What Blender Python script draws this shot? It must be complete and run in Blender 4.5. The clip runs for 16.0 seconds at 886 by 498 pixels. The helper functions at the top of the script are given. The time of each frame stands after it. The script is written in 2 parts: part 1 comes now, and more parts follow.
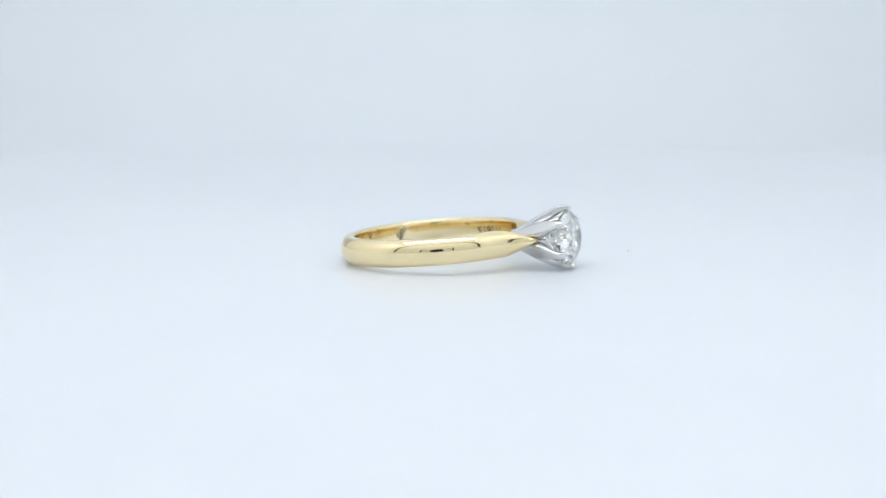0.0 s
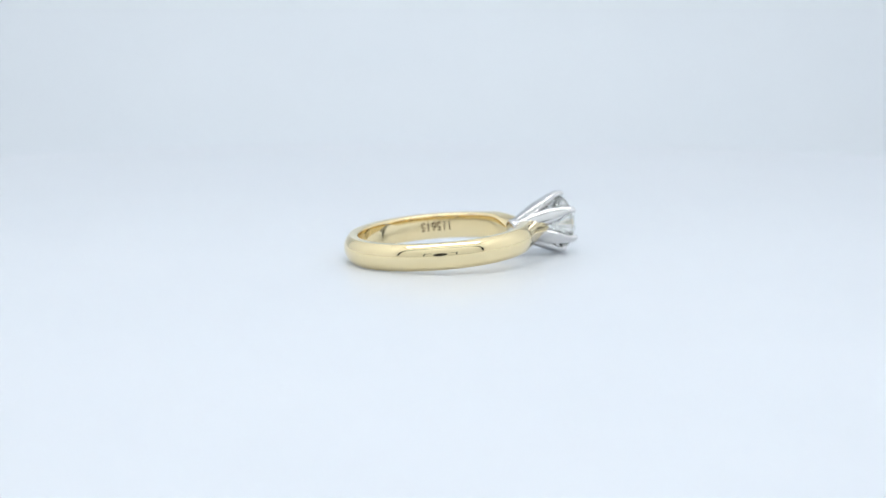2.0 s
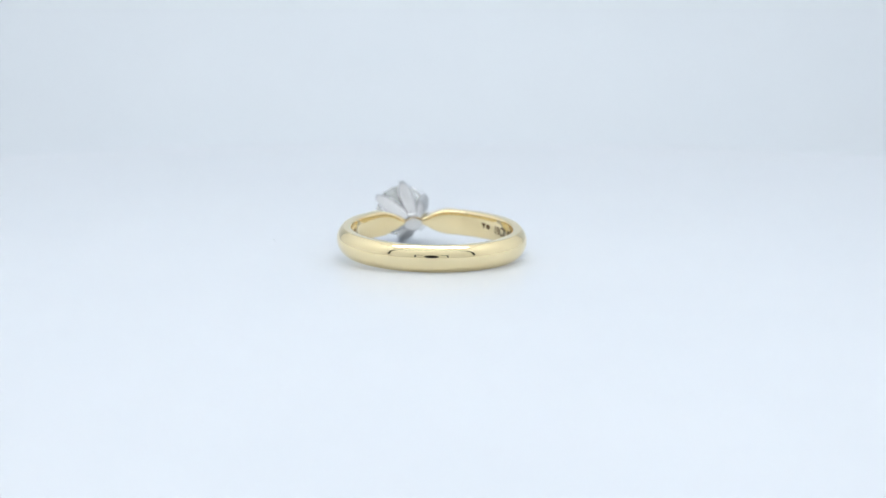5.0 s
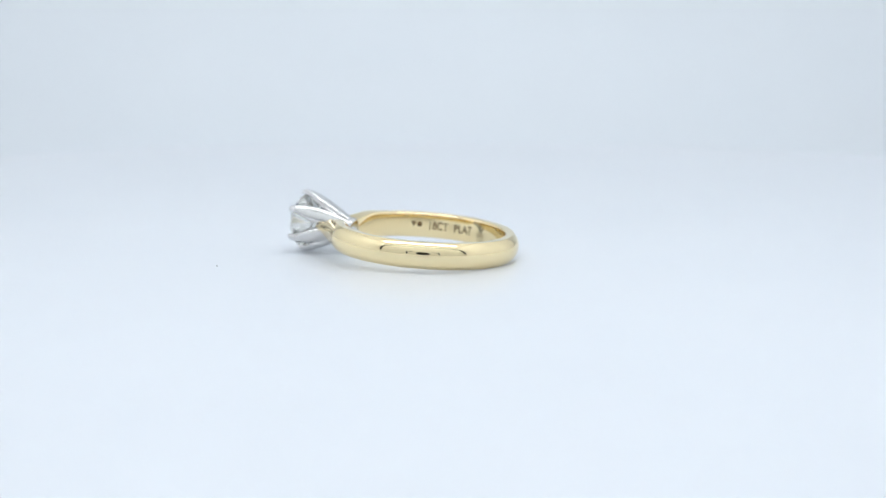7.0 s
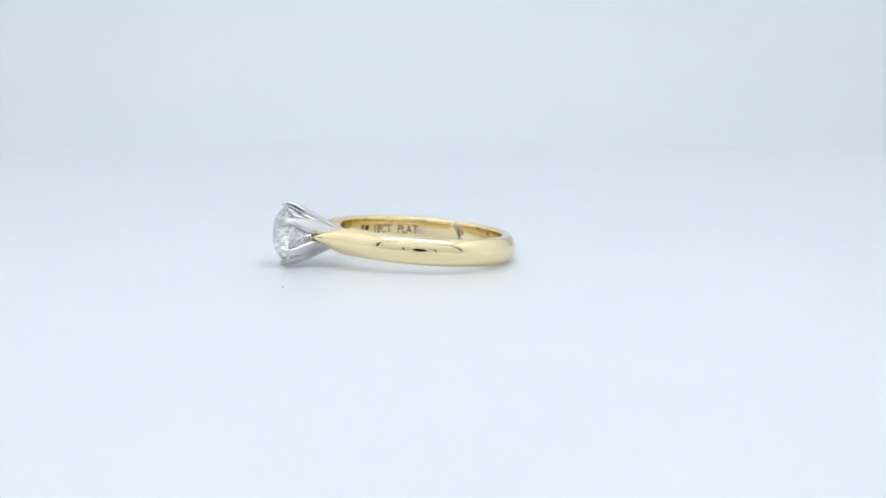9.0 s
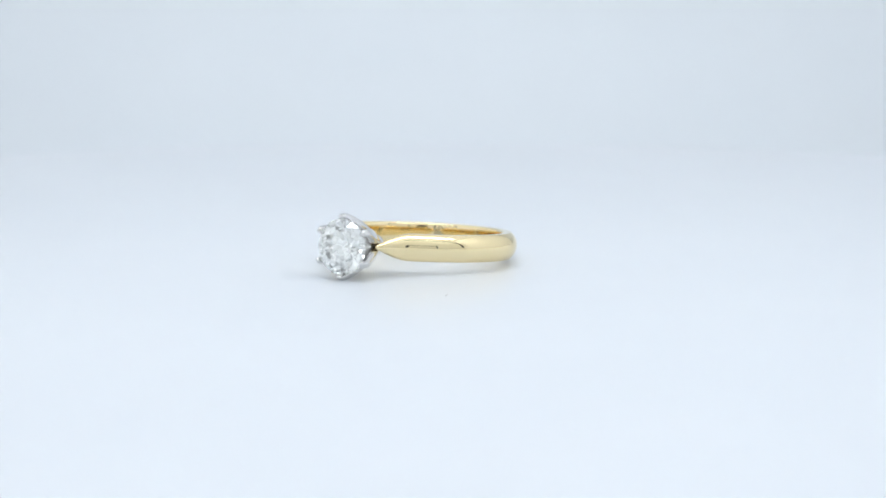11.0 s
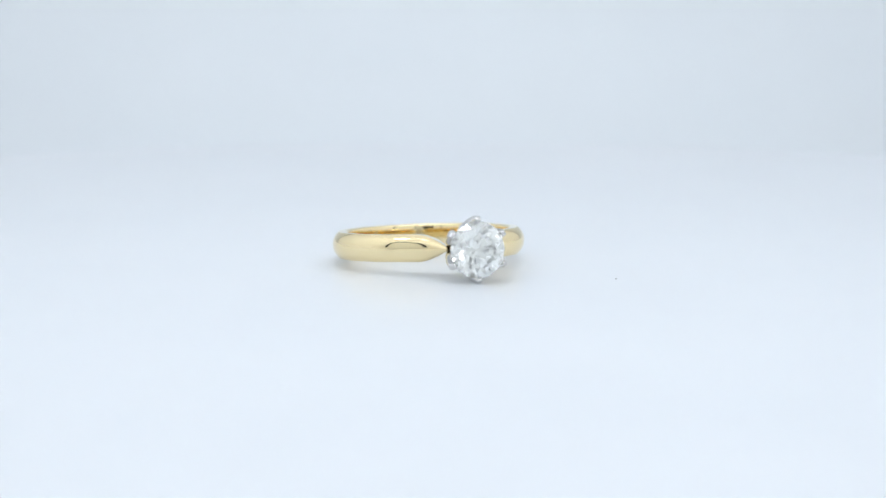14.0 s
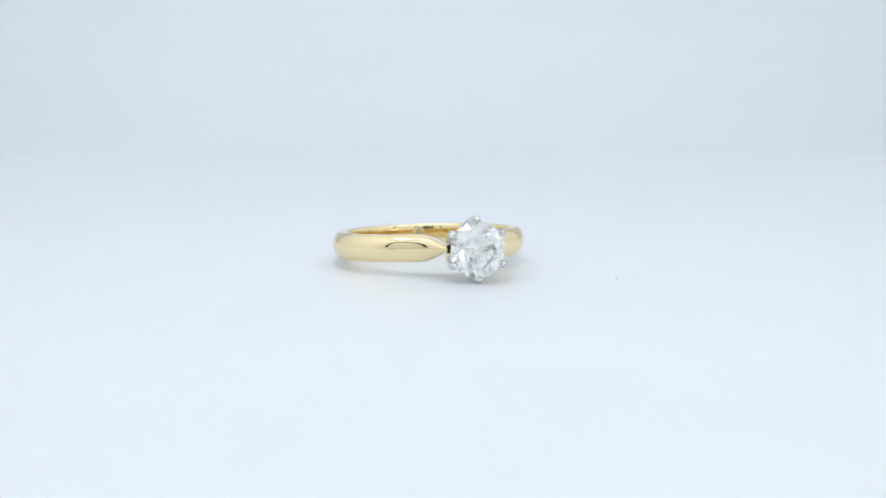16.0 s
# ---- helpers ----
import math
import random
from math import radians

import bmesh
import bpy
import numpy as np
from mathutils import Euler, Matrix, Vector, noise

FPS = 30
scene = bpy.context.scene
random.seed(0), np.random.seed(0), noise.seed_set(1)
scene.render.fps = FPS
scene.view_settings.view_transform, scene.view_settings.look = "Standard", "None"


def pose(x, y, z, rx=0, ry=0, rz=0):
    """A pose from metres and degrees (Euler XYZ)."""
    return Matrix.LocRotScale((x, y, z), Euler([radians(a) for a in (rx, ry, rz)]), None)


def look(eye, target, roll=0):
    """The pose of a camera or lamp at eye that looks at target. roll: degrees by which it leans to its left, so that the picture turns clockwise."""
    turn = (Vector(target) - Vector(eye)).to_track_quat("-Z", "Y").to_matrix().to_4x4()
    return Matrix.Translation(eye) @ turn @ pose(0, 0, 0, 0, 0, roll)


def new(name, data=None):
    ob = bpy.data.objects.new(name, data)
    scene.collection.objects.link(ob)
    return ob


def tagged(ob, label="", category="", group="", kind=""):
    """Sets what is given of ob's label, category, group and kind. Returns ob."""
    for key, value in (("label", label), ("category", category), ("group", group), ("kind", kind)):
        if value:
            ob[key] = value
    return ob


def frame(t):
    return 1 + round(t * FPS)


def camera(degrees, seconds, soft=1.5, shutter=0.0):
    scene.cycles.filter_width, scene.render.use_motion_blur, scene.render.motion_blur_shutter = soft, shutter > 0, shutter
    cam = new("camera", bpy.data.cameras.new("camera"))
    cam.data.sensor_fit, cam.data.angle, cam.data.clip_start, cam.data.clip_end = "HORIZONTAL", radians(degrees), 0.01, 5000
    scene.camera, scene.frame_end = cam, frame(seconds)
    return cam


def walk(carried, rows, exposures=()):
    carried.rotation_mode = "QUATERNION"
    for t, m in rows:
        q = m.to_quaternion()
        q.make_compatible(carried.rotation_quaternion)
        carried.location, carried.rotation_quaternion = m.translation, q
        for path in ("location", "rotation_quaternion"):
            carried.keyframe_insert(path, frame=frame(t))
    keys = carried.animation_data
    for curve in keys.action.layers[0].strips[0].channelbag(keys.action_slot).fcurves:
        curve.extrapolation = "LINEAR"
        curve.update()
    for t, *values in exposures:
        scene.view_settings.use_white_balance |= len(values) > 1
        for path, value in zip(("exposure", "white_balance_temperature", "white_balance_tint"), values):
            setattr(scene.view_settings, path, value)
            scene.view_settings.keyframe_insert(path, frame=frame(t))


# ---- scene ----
MM = 0.001

# camera: still, on a stand, at a low angle before the turntable
DIST, PITCH = 0.2424, radians(8.55)
AXIS_Z = 0.00124
EYE = Vector((0.0, -DIST * math.cos(PITCH), AXIS_Z + DIST * math.sin(PITCH)))
AIM = Vector((0.00143, 0.0, AXIS_Z))
cam = camera(22.18, 16.0)
cam.data.dof.use_dof = True
cam.data.dof.focus_distance = 0.2350
cam.data.dof.aperture_fstop = 24.0
walk(cam, [(0.0, look(EYE, AIM)), (16.0, look(EYE, AIM))], exposures=[(0.0, 0.0), (16.0, 0.0)])

# the light tent is closed; outside it there is only a dim room
world = bpy.data.worlds.new("world")
scene.world = world
world.use_nodes = True
world.node_tree.nodes["Background"].inputs[0].default_value = (0.6, 0.7, 0.8, 1)
world.node_tree.nodes["Background"].inputs[1].default_value = 0.2
# light goes many times to and fro inside the stone
scene.cycles.max_bounces, scene.cycles.glossy_bounces, scene.cycles.transmission_bounces = 20, 14, 14
BAR_STRENGTH = 6.6
# glow of the fill sheets added on the top, sides and front
TOP_FILL_STRENGTH = 0.305
SIDE_FILL_STRENGTH = 0.24
FRONT_FILL_STRENGTH = 0.17
LED_COLOUR = (0.95, 0.968, 0.99)


# ---- materials ----
def material(name):
    m = bpy.data.materials.new(name)
    m.use_nodes = True
    nt = m.node_tree
    return m, nt, nt.nodes["Principled BSDF"]


def grain(nt, bsdf, scale, strength, distance, detail=4.0):
    tc = nt.nodes.new("ShaderNodeTexCoord")
    no = nt.nodes.new("ShaderNodeTexNoise")
    no.inputs["Scale"].default_value = scale
    no.inputs["Detail"].default_value = detail
    bp = nt.nodes.new("ShaderNodeBump")
    bp.inputs["Strength"].default_value = strength
    bp.inputs["Distance"].default_value = distance
    nt.links.new(tc.outputs["Object"], no.inputs["Vector"])
    nt.links.new(no.outputs["Fac"], bp.inputs["Height"])
    nt.links.new(bp.outputs["Normal"], bsdf.inputs["Normal"])
    return tc, no


def tint(nt, bsdf, tc, scale, dark, light, socket="Base Color", lo=0.35, hi=0.65):
    no = nt.nodes.new("ShaderNodeTexNoise")
    no.inputs["Scale"].default_value = scale
    no.inputs["Detail"].default_value = 5.0
    rp = nt.nodes.new("ShaderNodeValToRGB")
    rp.color_ramp.elements[0].position, rp.color_ramp.elements[0].color = lo, (*dark, 1)
    rp.color_ramp.elements[1].position, rp.color_ramp.elements[1].color = hi, (*light, 1)
    nt.links.new(tc.outputs["Object"], no.inputs["Vector"])
    nt.links.new(no.outputs["Fac"], rp.inputs["Fac"])
    nt.links.new(rp.outputs["Color"], bsdf.inputs[socket])


def plain(name, dark, light, rough, scale=40.0, bump=0.05, bump_scale=900.0, bump_dist=0.0001, metal=0.0):
    m, nt, b = material(name)
    b.inputs["Roughness"].default_value = rough
    b.inputs["Metallic"].default_value = metal
    tc, _ = grain(nt, b, bump_scale, bump, bump_dist)
    tint(nt, b, tc, scale, dark, light)
    return m


M_TABLE = plain("white_plastic", (0.76, 0.795, 0.842), (0.775, 0.808, 0.853), 0.30, 30.0, 0.04, 1500.0, 0.00004)
for name, value in (("Subsurface Weight", 0.6), ("Subsurface Scale", 0.006), ("Subsurface Radius", (1.0, 1.0, 1.0))):
    M_TABLE.node_tree.nodes["Principled BSDF"].inputs[name].default_value = value
M_SWEEP = plain("white_sweep", (0.86, 0.905, 0.945), (0.88, 0.92, 0.955), 0.8, 12.0, 0.05, 900.0, 0.0001)
M_WALL = plain("white_fabric", (0.83, 0.86, 0.89), (0.85, 0.88, 0.91), 0.85, 25.0, 0.1, 1200.0, 0.0002)
M_BLACK = plain("black_binding", (0.010, 0.010, 0.011), (0.02, 0.02, 0.02), 0.6)
M_LENS = plain("black_lens_barrel", (0.012, 0.012, 0.013), (0.02, 0.02, 0.02), 0.4)
M_GOLD = plain("polished_yellow_gold", (0.908, 0.758, 0.455), (0.924, 0.774, 0.475), 0.025, 300.0, 0.01, 4000.0, 0.000004, 1.0)
M_PLAT = plain("polished_platinum", (0.70, 0.69, 0.68), (0.74, 0.73, 0.72), 0.09, 500.0, 0.02, 5000.0, 0.000006, 1.0)
M_MARK = plain("laser_burnt_gold", (0.10, 0.055, 0.02), (0.20, 0.12, 0.05), 0.6, 4000.0, 0.1, 9000.0, 0.00001, 0.3)
M_DUST = plain("grey_lint", (0.34, 0.34, 0.34), (0.44, 0.43, 0.42), 0.9, 3000.0)

M_STONE, nt, b = material("diamond")
b.inputs["Base Color"].default_value = (0.972, 0.985, 0.955, 1)
b.inputs["Roughness"].default_value = 0.02
b.inputs["IOR"].default_value = 2.42
b.inputs["Transmission Weight"].default_value = 1.0


def glowing(name, strength, cloth=(0.84, 0.86, 0.88)):
    m, nt, b = material(name)
    b.inputs["Emission Color"].default_value = (*LED_COLOUR, 1)
    b.inputs["Emission Strength"].default_value = strength
    b.inputs["Base Color"].default_value = (*cloth, 1)
    b.inputs["Roughness"].default_value = 0.9
    return m


M_BAR = glowing("bar_diffuser", BAR_STRENGTH)
# added fill light, in place of lamps shining through the fabric
M_PANEL = glowing("top_fill_glow", TOP_FILL_STRENGTH)
M_SIDE = glowing("side_fill_glow", SIDE_FILL_STRENGTH)
M_FRONT = glowing("front_fill_glow", FRONT_FILL_STRENGTH, (0.74, 0.765, 0.765))


# ---- mesh helpers ----
def mesh_of(name, bm, mat, smooth=True):
    me = bpy.data.meshes.new(name)
    bmesh.ops.recalc_face_normals(bm, faces=bm.faces[:])
    for f in bm.faces:
        f.smooth = smooth
    bm.to_mesh(me)
    bm.free()
    me.materials.append(mat)
    return me


def part(name, bm, mat, parent, label="", smooth=True, m=None):
    ob = new(name, bm if isinstance(bm, bpy.types.Mesh) else mesh_of(name, bm, mat, smooth))
    ob.parent = parent
    if m is not None:
        ob.matrix_basis = m
    return tagged(ob, label)


def box_bm(x0, x1, y0, y1, z0, z1, bevel=0.0, segs=3):
    bm = bmesh.new()
    bmesh.ops.create_cube(bm, size=1.0)
    for v in bm.verts:
        v.co = Vector((x0 + (v.co.x + 0.5) * (x1 - x0), y0 + (v.co.y + 0.5) * (y1 - y0), z0 + (v.co.z + 0.5) * (z1 - z0)))
    if bevel:
        bmesh.ops.bevel(bm, geom=bm.edges[:], offset=bevel, segments=segs, profile=0.5, affect="EDGES")
    return bm


def lathe_bm(profile, steps=128):
    """Turns (radius, height) pairs round z; a radius of 0 closes to a point."""
    bm = bmesh.new()
    rings = []
    for r, z in profile:
        if r <= 0:
            rings.append([bm.verts.new((0, 0, z))])
        else:
            rings.append([bm.verts.new((r * math.cos(2 * math.pi * i / steps), r * math.sin(2 * math.pi * i / steps), z)) for i in range(steps)])
    for a, c in zip(rings, rings[1:]):
        for i in range(steps):
            j = (i + 1) % steps
            if len(a) == 1:
                bm.faces.new((a[0], c[i], c[j]))
            elif len(c) == 1:
                bm.faces.new((a[i], c[0], a[j]))
            else:
                bm.faces.new((a[i], c[i], c[j], a[j]))
    return bm


def loft_bm(rings, closed_ends=True):
    """Skins closed rings of points, all of one count."""
    bm = bmesh.new()
    vs = [[bm.verts.new(p) for p in ring] for ring in rings]
    n = len(vs[0])
    for a, c in zip(vs, vs[1:]):
        for i in range(n):
            bm.faces.new((a[i], a[(i + 1) % n], c[(i + 1) % n], c[i]))
    if closed_ends:
        bm.faces.new(vs[0][::-1])
        bm.faces.new(vs[-1])
    return bm


# ---- the light tent ----
HW, Y0, Y1, ZF, ZC = 0.34, -0.262, 0.45, -0.032, 0.46


def structure(name, bm, mat, label, smooth=False):
    return tagged(new(name, mesh_of(name, bm, mat, smooth)), label, "light tent", kind="structure")


structure("floor", box_bm(-HW, HW, Y0, Y1, ZF - 0.01, ZF), M_WALL, "white fabric floor of the light tent")
structure("ceiling", box_bm(-HW, HW, Y0, Y1, ZC, ZC + 0.01), M_WALL, "white fabric ceiling of the light tent")
structure("wall_west", box_bm(-HW - 0.01, -HW, Y0, Y1, ZF - 0.01, ZC + 0.01), M_WALL, "white fabric side wall of the light tent")
structure("wall_east", box_bm(HW, HW + 0.01, Y0, Y1, ZF - 0.01, ZC + 0.01), M_WALL, "white fabric side wall of the light tent")
structure("wall_south", box_bm(-HW - 0.01, HW + 0.01, Y0 - 0.01, Y0, ZF - 0.01, ZC + 0.01), M_WALL, "white fabric front curtain of the light tent")
structure("wall_north", box_bm(-HW - 0.01, HW + 0.01, Y1, Y1 + 0.01, ZF - 0.01, ZC + 0.01), M_WALL, "white fabric back wall of the light tent")


def backdrop():
    """White sheet that curves up from the floor to the back wall."""
    bm = bmesh.new()
    rad, t = 0.10, 0.0015
    prof = [(0.16, ZF + 0.002)]
    for i in range(17):
        a = math.pi / 2 * i / 16
        prof.append((Y1 - 0.006 - rad + rad * math.sin(a), ZF + 0.002 + rad - rad * math.cos(a)))
    prof.append((Y1 - 0.006, ZC - 0.01))
    front = [[bm.verts.new((x, y, z)) for y, z in prof] for x in (-HW + 0.006, HW - 0.006)]
    for i in range(len(prof) - 1):
        bm.faces.new((front[0][i], front[0][i + 1], front[1][i + 1], front[1][i]))
    ob = structure("backdrop", bm, M_SWEEP, "plain white sweep curving up behind the turntable", True)
    so = ob.modifiers.new("thickness", "SOLIDIFY")
    so.thickness, so.offset = t, 0


backdrop()

# black bindings round the front opening and the slit for the lens
def binding(w, z0, z1, t, y):
    """An upside-down U with rounded upper corners, on the front curtain."""
    rad = min(0.13, w * 0.5)
    line = [(-w, z0)]
    for i in range(9):
        a = math.pi - math.pi / 2 * i / 8
        line.append((-w + rad + rad * math.cos(a), z1 - rad + rad * math.sin(a)))
    line += [(-x, z) for x, z in line[::-1]]
    rings = []
    for i, (x, z) in enumerate(line):
        x0, z0_ = line[max(0, i - 1)]
        x1, z1_ = line[min(len(line) - 1, i + 1)]
        n = Vector((-(z1_ - z0_), 0, x1 - x0)).normalized()
        c = Vector((x, y, z))
        h = 0.5 * t * (0.4 + 0.6 * abs(n.x))
        rings.append([c + n * a + Vector((0, b, 0)) for a, b in ((-h, 0), (h, 0), (h, 0.004), (-h, 0.004))])
    return loft_bm(rings)


structure("trim", binding(0.322, 0.06, 0.312, 0.028, Y0 + 0.0045), M_BLACK, "black binding round the tent's front opening")
for sx in (-1, 1):
    structure("trim", box_bm(sx * 0.088 - 0.004, sx * 0.088 + 0.004, Y0 + 0.0045, Y0 + 0.008, 0.015, 0.085, 0.001), M_BLACK, "short black binding beside the lens")
    structure("trim", box_bm(min(sx * 0.084, sx * 0.05), max(sx * 0.084, sx * 0.05), Y0 + 0.0045, Y0 + 0.008, 0.079, 0.085, 0.001), M_BLACK, "short black binding over the lens")


def led_bar():
    ob = tagged(new("led_bar"), "long white LED light bar under the ceiling, switched on", "lamp")
    ob.location = (0, -0.130, ZC - 0.006)
    part("housing", box_bm(-0.275, 0.275, -0.041, 0.041, -0.012, 0.0, 0.002), M_WALL, ob)
    part("diffuser", box_bm(-0.265, 0.265, -0.035, 0.035, -0.016, -0.0121, 0.001), M_BAR, ob, "glowing white diffuser")


led_bar()


# glowing sheets added over the tent's sides, front and top as even fill light
def luminous(name, label, mat, x0, x1, y0, y1, z0, z1):
    ob = tagged(new(name), label, "light panel", "luminous panels of the light tent")
    ob.location = ((x0 + x1) / 2, (y0 + y1) / 2, (z0 + z1) / 2)
    hx, hy, hz = (x1 - x0) / 2, (y1 - y0) / 2, (z1 - z0) / 2
    part("diffuser", box_bm(-hx, hx, -hy, hy, -hz, hz, 0.0005, 1), mat, ob, "softly glowing white fill sheet")


T = 0.004
luminous("fill_sheet", "wide white glowing sheet added under the tent's ceiling as fill light", M_PANEL, -HW + T, HW - T, Y0 + T, Y1 - 0.01, ZC - T, ZC - 0.0005)
luminous("fill_sheet", "tall white glowing sheet added on the tent's side as fill light", M_SIDE, -HW + 0.0005, -HW + T, Y0 + T, Y1 - 0.01, ZF + 0.004, ZC - T)
luminous("fill_sheet", "tall white glowing sheet added on the tent's side as fill light", M_SIDE, HW - T, HW - 0.0005, Y0 + T, Y1 - 0.01, ZF + 0.004, ZC - T)
luminous("fill_sheet", "white glowing sheet added on the front curtain as fill light", M_FRONT, -HW + T, HW - T, Y0 + 0.0005, Y0 + T, ZF + 0.004, ZC - T)


def lens():
    """The dark lens seen in the gold: a hollow barrel behind the eye."""
    ob = tagged(new("camera_lens"), "black macro lens reaching through the front curtain", "lens")
    ob.matrix_basis = look(EYE, AIM)
    part("barrel", lathe_bm([(0.036, 0.018), (0.036, 0.004), (0.035, 0.003), (0.031, 0.003), (0.030, 0.004), (0.026, 0.010), (0.026, 0.018), (0.036, 0.018)], 64), M_LENS, ob)
    part("front_glass", lathe_bm([(0.0, 0.007), (0.014, 0.0075), (0.026, 0.010), (0.026, 0.013), (0.0, 0.013)], 48), M_LENS, ob, "dark coated front glass")


lens()


# ---- the turntable ----
def turntable():
    ob = tagged(new("turntable"), "smooth matt white round display turntable", "turntable")
    r = 0.128
    part("plate", lathe_bm([(0, 0), (r - 0.003, 0), (r - 0.0012, -0.0005), (r, -0.002), (r, -0.009), (r - 0.001, -0.010), (0, -0.010)], 192), M_TABLE, ob)
    part("base", lathe_bm([(0, -0.0105), (0.105, -0.0105), (0.11, -0.012), (0.115, ZF + 0.001), (0.115, ZF), (0, ZF)], 96), M_WALL, ob)
    return ob


TURNTABLE = turntable()

# ---- the ring ----
R_IN, R_OUT, HALF = 8.65, 10.22, 1.40
TIP_A, FULL_A, FLARE_A = 10.6, 27.0, 38.0
TILT = 4.7
Z_MID = 2.19
S_GIRDLE, STONE_R = 14.78, 2.92


def half_height(a):
    """Half the band's height at a degrees from the head."""
    u = min(1.0, max(0.0, (a - TIP_A) / (FULL_A - TIP_A)))
    return 0.16 + (HALF - 0.16) * (1 - (1 - u) ** 2.0)


def flare_table():
    """The shoulders leave the circle and sweep outwards up to the head: polar angles and radii."""
    x, y = R_OUT * math.cos(radians(FLARE_A)), R_OUT * math.sin(radians(FLARE_A))
    out = []
    steps, length = 120, 6.2
    for i in range(steps):
        n = radians(FLARE_A + 18.0 * min(1.0, i / steps * 1.12) ** 1.5)
        x, y = x + math.sin(n) * length / steps, y - math.cos(n) * length / steps
        out.append((math.degrees(math.atan2(y, x)), math.hypot(x, y)))
    return out[::-1]


FLARE = flare_table()


def outer_radius(a):
    if a >= FLARE_A:
        return R_OUT
    return float(np.interp(a, [p[0] for p in FLARE] + [FLARE_A], [p[1] for p in FLARE] + [R_OUT]))


def band_profile(h, r_out):
    """Points (radius, height) of the band's domed section, in millimetres."""
    k = h / HALF
    sag = 0.66 * (0.35 + 0.65 * k)
    rho = (h * h + sag * sag) / (2 * sag)
    pts = []
    edge = math.asin(min(1, h / rho)) * 0.97
    for i in range(41):
        a = -edge + 2 * edge * i / 40
        pts.append((r_out - rho + rho * math.cos(a), rho * math.sin(a)))
    r1 = pts[-1][0]
    c = min(0.28, 0.45 * h)
    pts.append((r1 - 0.03, h))
    for i in range(1, 5):
        pts.append((r1 + (R_IN + c - r1) * i / 5, h))
    for i in range(7):
        a = math.pi / 2 * i / 6
        pts.append((R_IN + c - c * math.sin(a), h - c + c * math.cos(a)))
    for i in range(1, 6):
        z = (h - c) * (1 - i / 3)
        if i < 6:
            pts.append((R_IN - 0.02 * (1 - (z / max(h, 0.01)) ** 2), z))
    for i in range(7):
        a = math.pi / 2 * i / 6
        pts.append((R_IN + c - c * math.cos(a), -h + c - c * math.sin(a)))
    for i in range(1, 5):
        pts.append((R_IN + c + (r1 - R_IN - c) * i / 5, -h))
    pts.append((r1 - 0.03, -h))
    return pts


def band_bm():
    rings = []
    angles = []
    a = TIP_A
    while a < 180:
        angles.append(a)
        a += 0.6 if a < 32 else 1.5
    angles = angles + [180.0] + [360 - x for x in angles[::-1]]
    for a in angles:
        d = min(a, 360 - a)
        h = half_height(d)
        ro = outer_radius(d)
        # the inner face runs on to the cup under the stone
        lead = 4.6 * min(1.0, max(0.0, (FULL_A - d) / (FULL_A - TIP_A))) * (1 if a < 180 else -1)
        ring_pts = []
        for r, z in band_profile(h, ro):
            t = radians(a - lead * (ro - r) / (ro - R_IN + 0.02))
            ring_pts.append((r * math.cos(t) * MM, r * math.sin(t) * MM, z * MM))
        rings.append(ring_pts)
    return loft_bm(rings)


def rounded(w, d, n=20, e=2.6):
    """Rounded rectangle of width w and depth d."""
    pts = []
    for i in range(n):
        a = 2 * math.pi * i / n
        c, s = math.cos(a), math.sin(a)
        pts.append((0.5 * w * math.copysign(abs(c) ** (2 / e), c), 0.5 * d * math.copysign(abs(s) ** (2 / e), s)))
    return pts


def prong_bm():
    """One petal-like claw: along +x (away from the finger), standing off in +z."""
    # distance, stand-off, width, depth, lean of the section (degrees)
    rows = [(8.85, 0.50, 0.75, 0.70, 12), (9.4, 0.70, 0.98, 0.88, 20), (10.2, 1.04, 1.30, 1.04, 23), (11.3, 1.57, 1.58, 1.14, 24), (12.4, 2.12, 1.70, 1.10, 25),
            (13.2, 2.53, 1.48, 0.98, 26), (13.8, 2.83, 1.14, 0.86, 23), (14.3, 3.04, 0.88, 0.76, 14), (14.68, 3.11, 0.74, 0.66, -2),
            (14.92, 3.08, 0.70, 0.62, -20), (15.12, 2.98, 0.62, 0.52, -36), (15.21, 2.92, 0.42, 0.34, -48), (15.23, 2.88, 0.20, 0.14, -48)]
    rings = []
    for s, r, w, d, lean in rows:
        cl, sl = math.cos(radians(lean)), math.sin(radians(lean))
        rings.append([((s - q * sl) * MM, p * MM, (r + q * cl) * MM) for p, q in rounded(w, d, 28, 3.4)])
    bm = loft_bm(rings)
    return bm


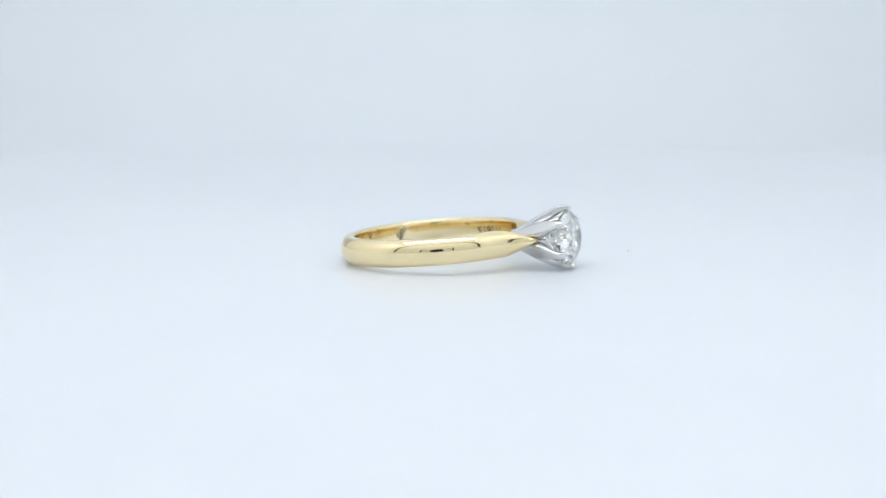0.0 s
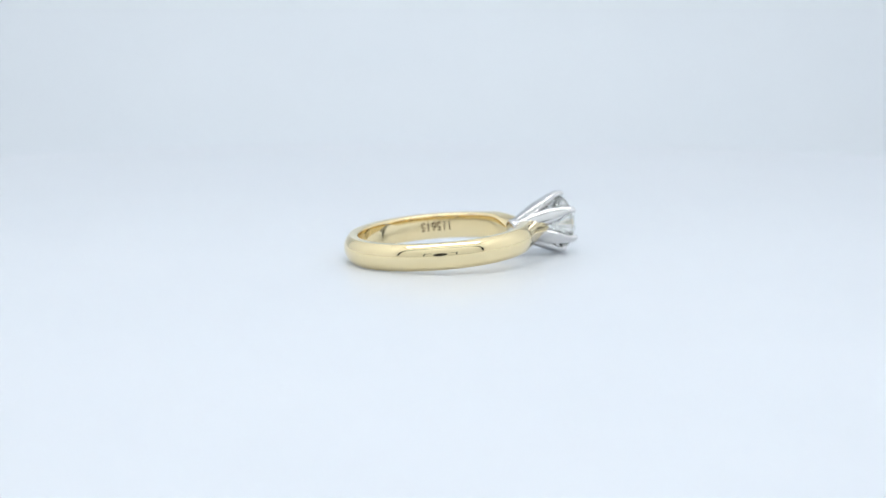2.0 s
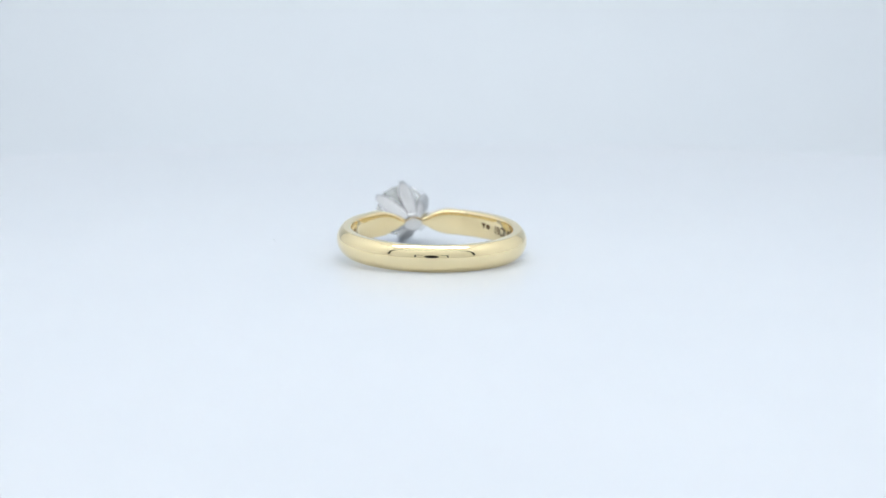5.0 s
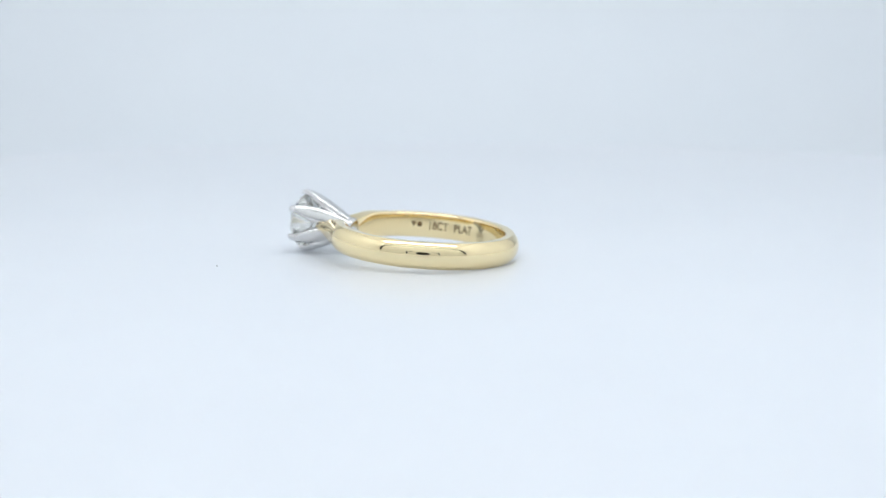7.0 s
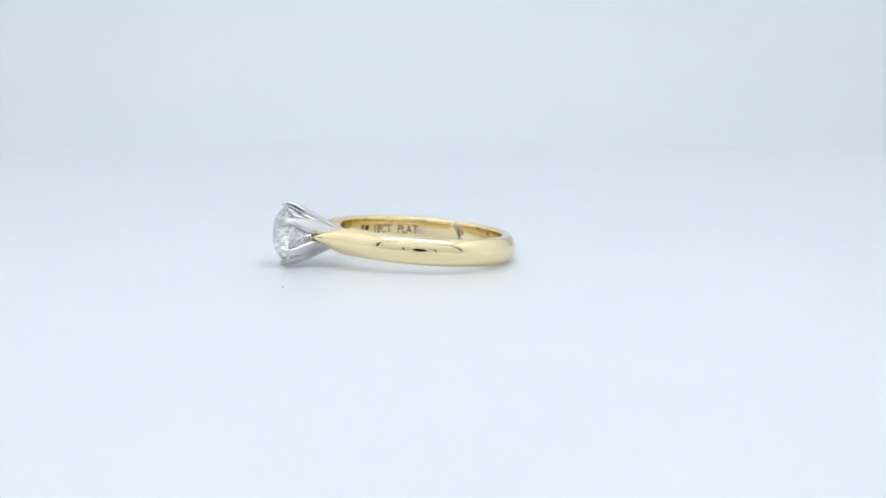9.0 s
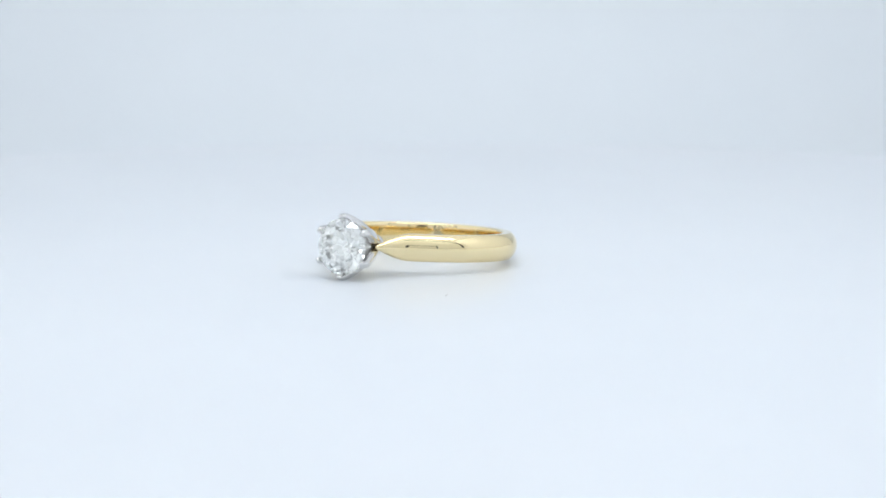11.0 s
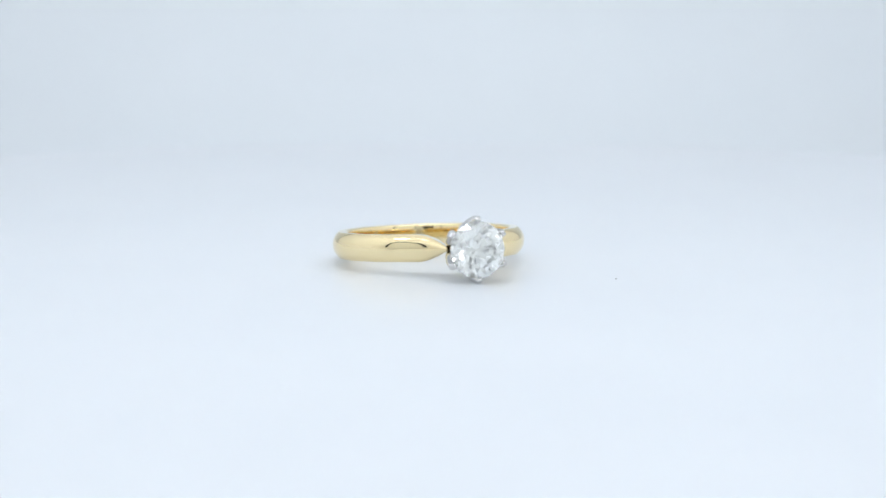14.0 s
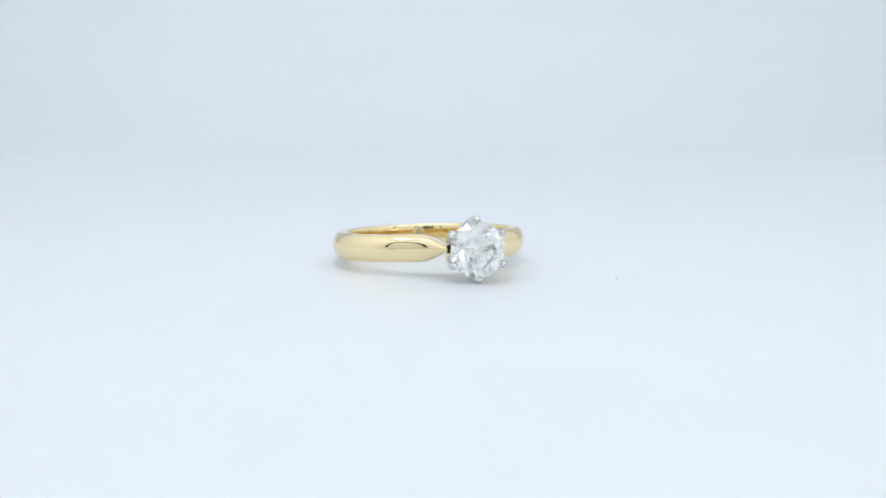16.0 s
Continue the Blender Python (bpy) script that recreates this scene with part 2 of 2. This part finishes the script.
def brilliant_bm():
    """Round brilliant cut with its table towards +x."""
    R, rt, hc, hp, g = STONE_R, 0.57 * STONE_R, 0.155 * 2 * STONE_R, 0.431 * 2 * STONE_R, 0.06
    pts = []
    for k in range(8):
        a = k * math.pi / 4
        b2 = a + math.pi / 8
        pts.append((rt, a, hc + g))
        rm = 0.765 * R
        pts.append((rm, b2, g + hc * (R - rm * math.cos(math.pi / 8)) / (R - rt)))
        rp = 0.22 * R
        pts.append((rp, b2, -g - hp * (R - rp * math.cos(math.pi / 8)) / R))
    for k in range(16):
        a = k * math.pi / 8
        pts.append((R, a, g * (1.0 if k % 2 == 0 else 0.55)))
        pts.append((R, a, -g * (1.0 if k % 2 == 0 else 0.55)))
    pts.append((0, 0, -g - hp))
    bm = bmesh.new()
    for r, a, z in pts:
        bm.verts.new(((S_GIRDLE + z) * MM, r * math.cos(a) * MM, r * math.sin(a) * MM))
    out = bmesh.ops.convex_hull(bm, input=bm.verts[:])
    bmesh.ops.delete(bm, geom=[e for e in out["geom_interior"] if isinstance(e, bmesh.types.BMVert)], context="VERTS")
    bmesh.ops.dissolve_limit(bm, angle_limit=radians(0.6), verts=bm.verts[:], edges=bm.edges[:])
    return bm


def word_bm(text, start, end, height, flipped, z0=0.0):
    """Letters wrapped on the band's inner face from one angle to the other, degrees from the head."""
    cu = bpy.data.curves.new("letters", "FONT")
    cu.body = text
    cu.offset = 0.005
    ob = new("letters", cu)
    bpy.context.view_layer.update()
    me = bpy.data.meshes.new_from_object(ob.evaluated_get(bpy.context.evaluated_depsgraph_get()))
    bpy.data.objects.remove(ob)
    bm = bmesh.new()
    bm.from_mesh(me)
    xs = [v.co.x for v in bm.verts]
    ys = [v.co.y for v in bm.verts]
    bmesh.ops.subdivide_edges(bm, edges=[e for e in bm.edges if e.calc_length() > 0.15], cuts=2)
    for v in bm.verts:
        u = (v.co.x - min(xs)) / (max(xs) - min(xs))
        w = (v.co.y - min(ys)) / (max(ys) - min(ys)) - 0.5
        a = radians(start + (end - start) * u)
        z = z0 + (-w if flipped else w) * height
        r = R_IN - 0.030
        v.co = Vector((r * math.cos(a), r * math.sin(a), z)) * MM
    return bm


def mark_bm(shape, at, size, z0):
    bm = bmesh.new()
    if shape == "triangle":
        pts = [(-0.55, 0.5), (0.55, 0.5), (0.0, -0.5)]
    else:
        pts = [(0.5 * math.cos(radians(20 * i)), 0.5 * math.sin(radians(20 * i))) for i in range(18)]
    vs = []
    for u, w in pts:
        a = radians(at) - u * size / R_IN
        r = R_IN - 0.030
        vs.append(bm.verts.new(Vector((r * math.cos(a), r * math.sin(a), z0 + w * size)) * MM))
    bm.faces.new(vs)
    return bm


def ring():
    ob = tagged(new("engagement_ring"), "yellow gold solitaire ring with a round diamond in six platinum claws", "ring")
    band = part("band", band_bm(), M_GOLD, ob, "polished yellow gold tapered band")
    part("engraving", word_bm("18CT", -67.0, -81.0, 0.92, False), M_MARK, band, "engraved dark letters 18CT")
    part("engraving", word_bm("PLAT", -86.0, -100.5, 0.92, False), M_MARK, band, "engraved dark letters PLAT")
    part("engraving", word_bm("115615", 56.5, 78.0, 0.98, True), M_MARK, band, "engraved dark digits, upside down")
    part("engraving", mark_bm("triangle", -55.3, 0.58, 0.12), M_MARK, band, "small engraved triangle")
    part("engraving", mark_bm("disc", -59.6, 0.58, 0.10), M_MARK, band, "small engraved round mark")
    cup = [(0.0, 8.50), (0.5, 8.505), (0.86, 8.54), (1.00, 8.62), (1.06, 8.76), (1.07, 9.0), (1.02, 9.35), (0.85, 9.8), (0.5, 10.1), (0, 10.2)]
    bm = lathe_bm([(r * MM, s * MM) for r, s in cup], 48)
    bmesh.ops.rotate(bm, verts=bm.verts[:], cent=(0, 0, 0), matrix=Matrix.Rotation(math.pi / 2, 3, "Y"))
    part("collet", bm, M_PLAT, ob, "polished platinum cup under the claws")
    first = None
    for k in range(6):
        turn = Matrix.Rotation(k * math.pi / 3, 4, "X")
        if first is None:
            first = part("claw", prong_bm(), M_PLAT, ob, "polished platinum claw")
        else:
            part("claw", first.data, M_PLAT, ob, "polished platinum claw", m=turn)
    part("diamond", brilliant_bm(), M_STONE, ob, "clear round brilliant-cut diamond", smooth=False)
    return ob


RING = ring()


def lint():
    rnd = random.Random(4)
    bm = bmesh.new()
    bmesh.ops.create_icosphere(bm, subdivisions=2, radius=0.062 * MM)
    for v in bm.verts:
        v.co = Vector((v.co.x * 1.5, v.co.y * 0.9, v.co.z * 0.7)) * rnd.uniform(0.8, 1.2)
    return tagged(new("lint_speck", mesh_of("lint_speck", bm, M_DUST)), "tiny dark speck of lint on the turntable", "lint")


LINT = lint()


# turn of the table: seconds, degrees
TURN = [(0.0, -17.5), (0.5, -7.4), (1.0, 3.2), (1.5, 15.0), (2.0, 28.4), (2.5, 42.0), (3.0, 55.0), (3.5, 67.8), (4.0, 80.9), (4.2, 86.2),
        (5.2, 112.0), (6.3, 139.5), (6.5, 144.5), (7.0, 156.4), (7.5, 166.6), (8.0, 176.7), (8.5, 186.5), (9.0, 196.3), (9.2, 200.3),
        (10.2, 223.2), (11.3, 246.5), (11.5, 250.5), (12.0, 259.4), (12.5, 268.0), (13.0, 276.5), (13.5, 284.9), (13.96, 292.8), (14.1, 293.0), (16.0, 293.0)]
RING_AT = pose(0.885 * MM, -0.51 * MM, Z_MID * MM, 0, 0, -3.3) @ pose(0, 0, 0, 0, -TILT, 0)


def motions():
    turns = [(t, pose(0, 0, 0, 0, 0, a)) for t, a in TURN]
    walk(TURNTABLE, turns)
    walk(RING, [(t, m @ RING_AT) for t, m in turns])
    walk(LINT, [(t, m @ pose(18.95 * MM, 12.63 * MM, 0.055 * MM)) for t, m in turns])


motions()
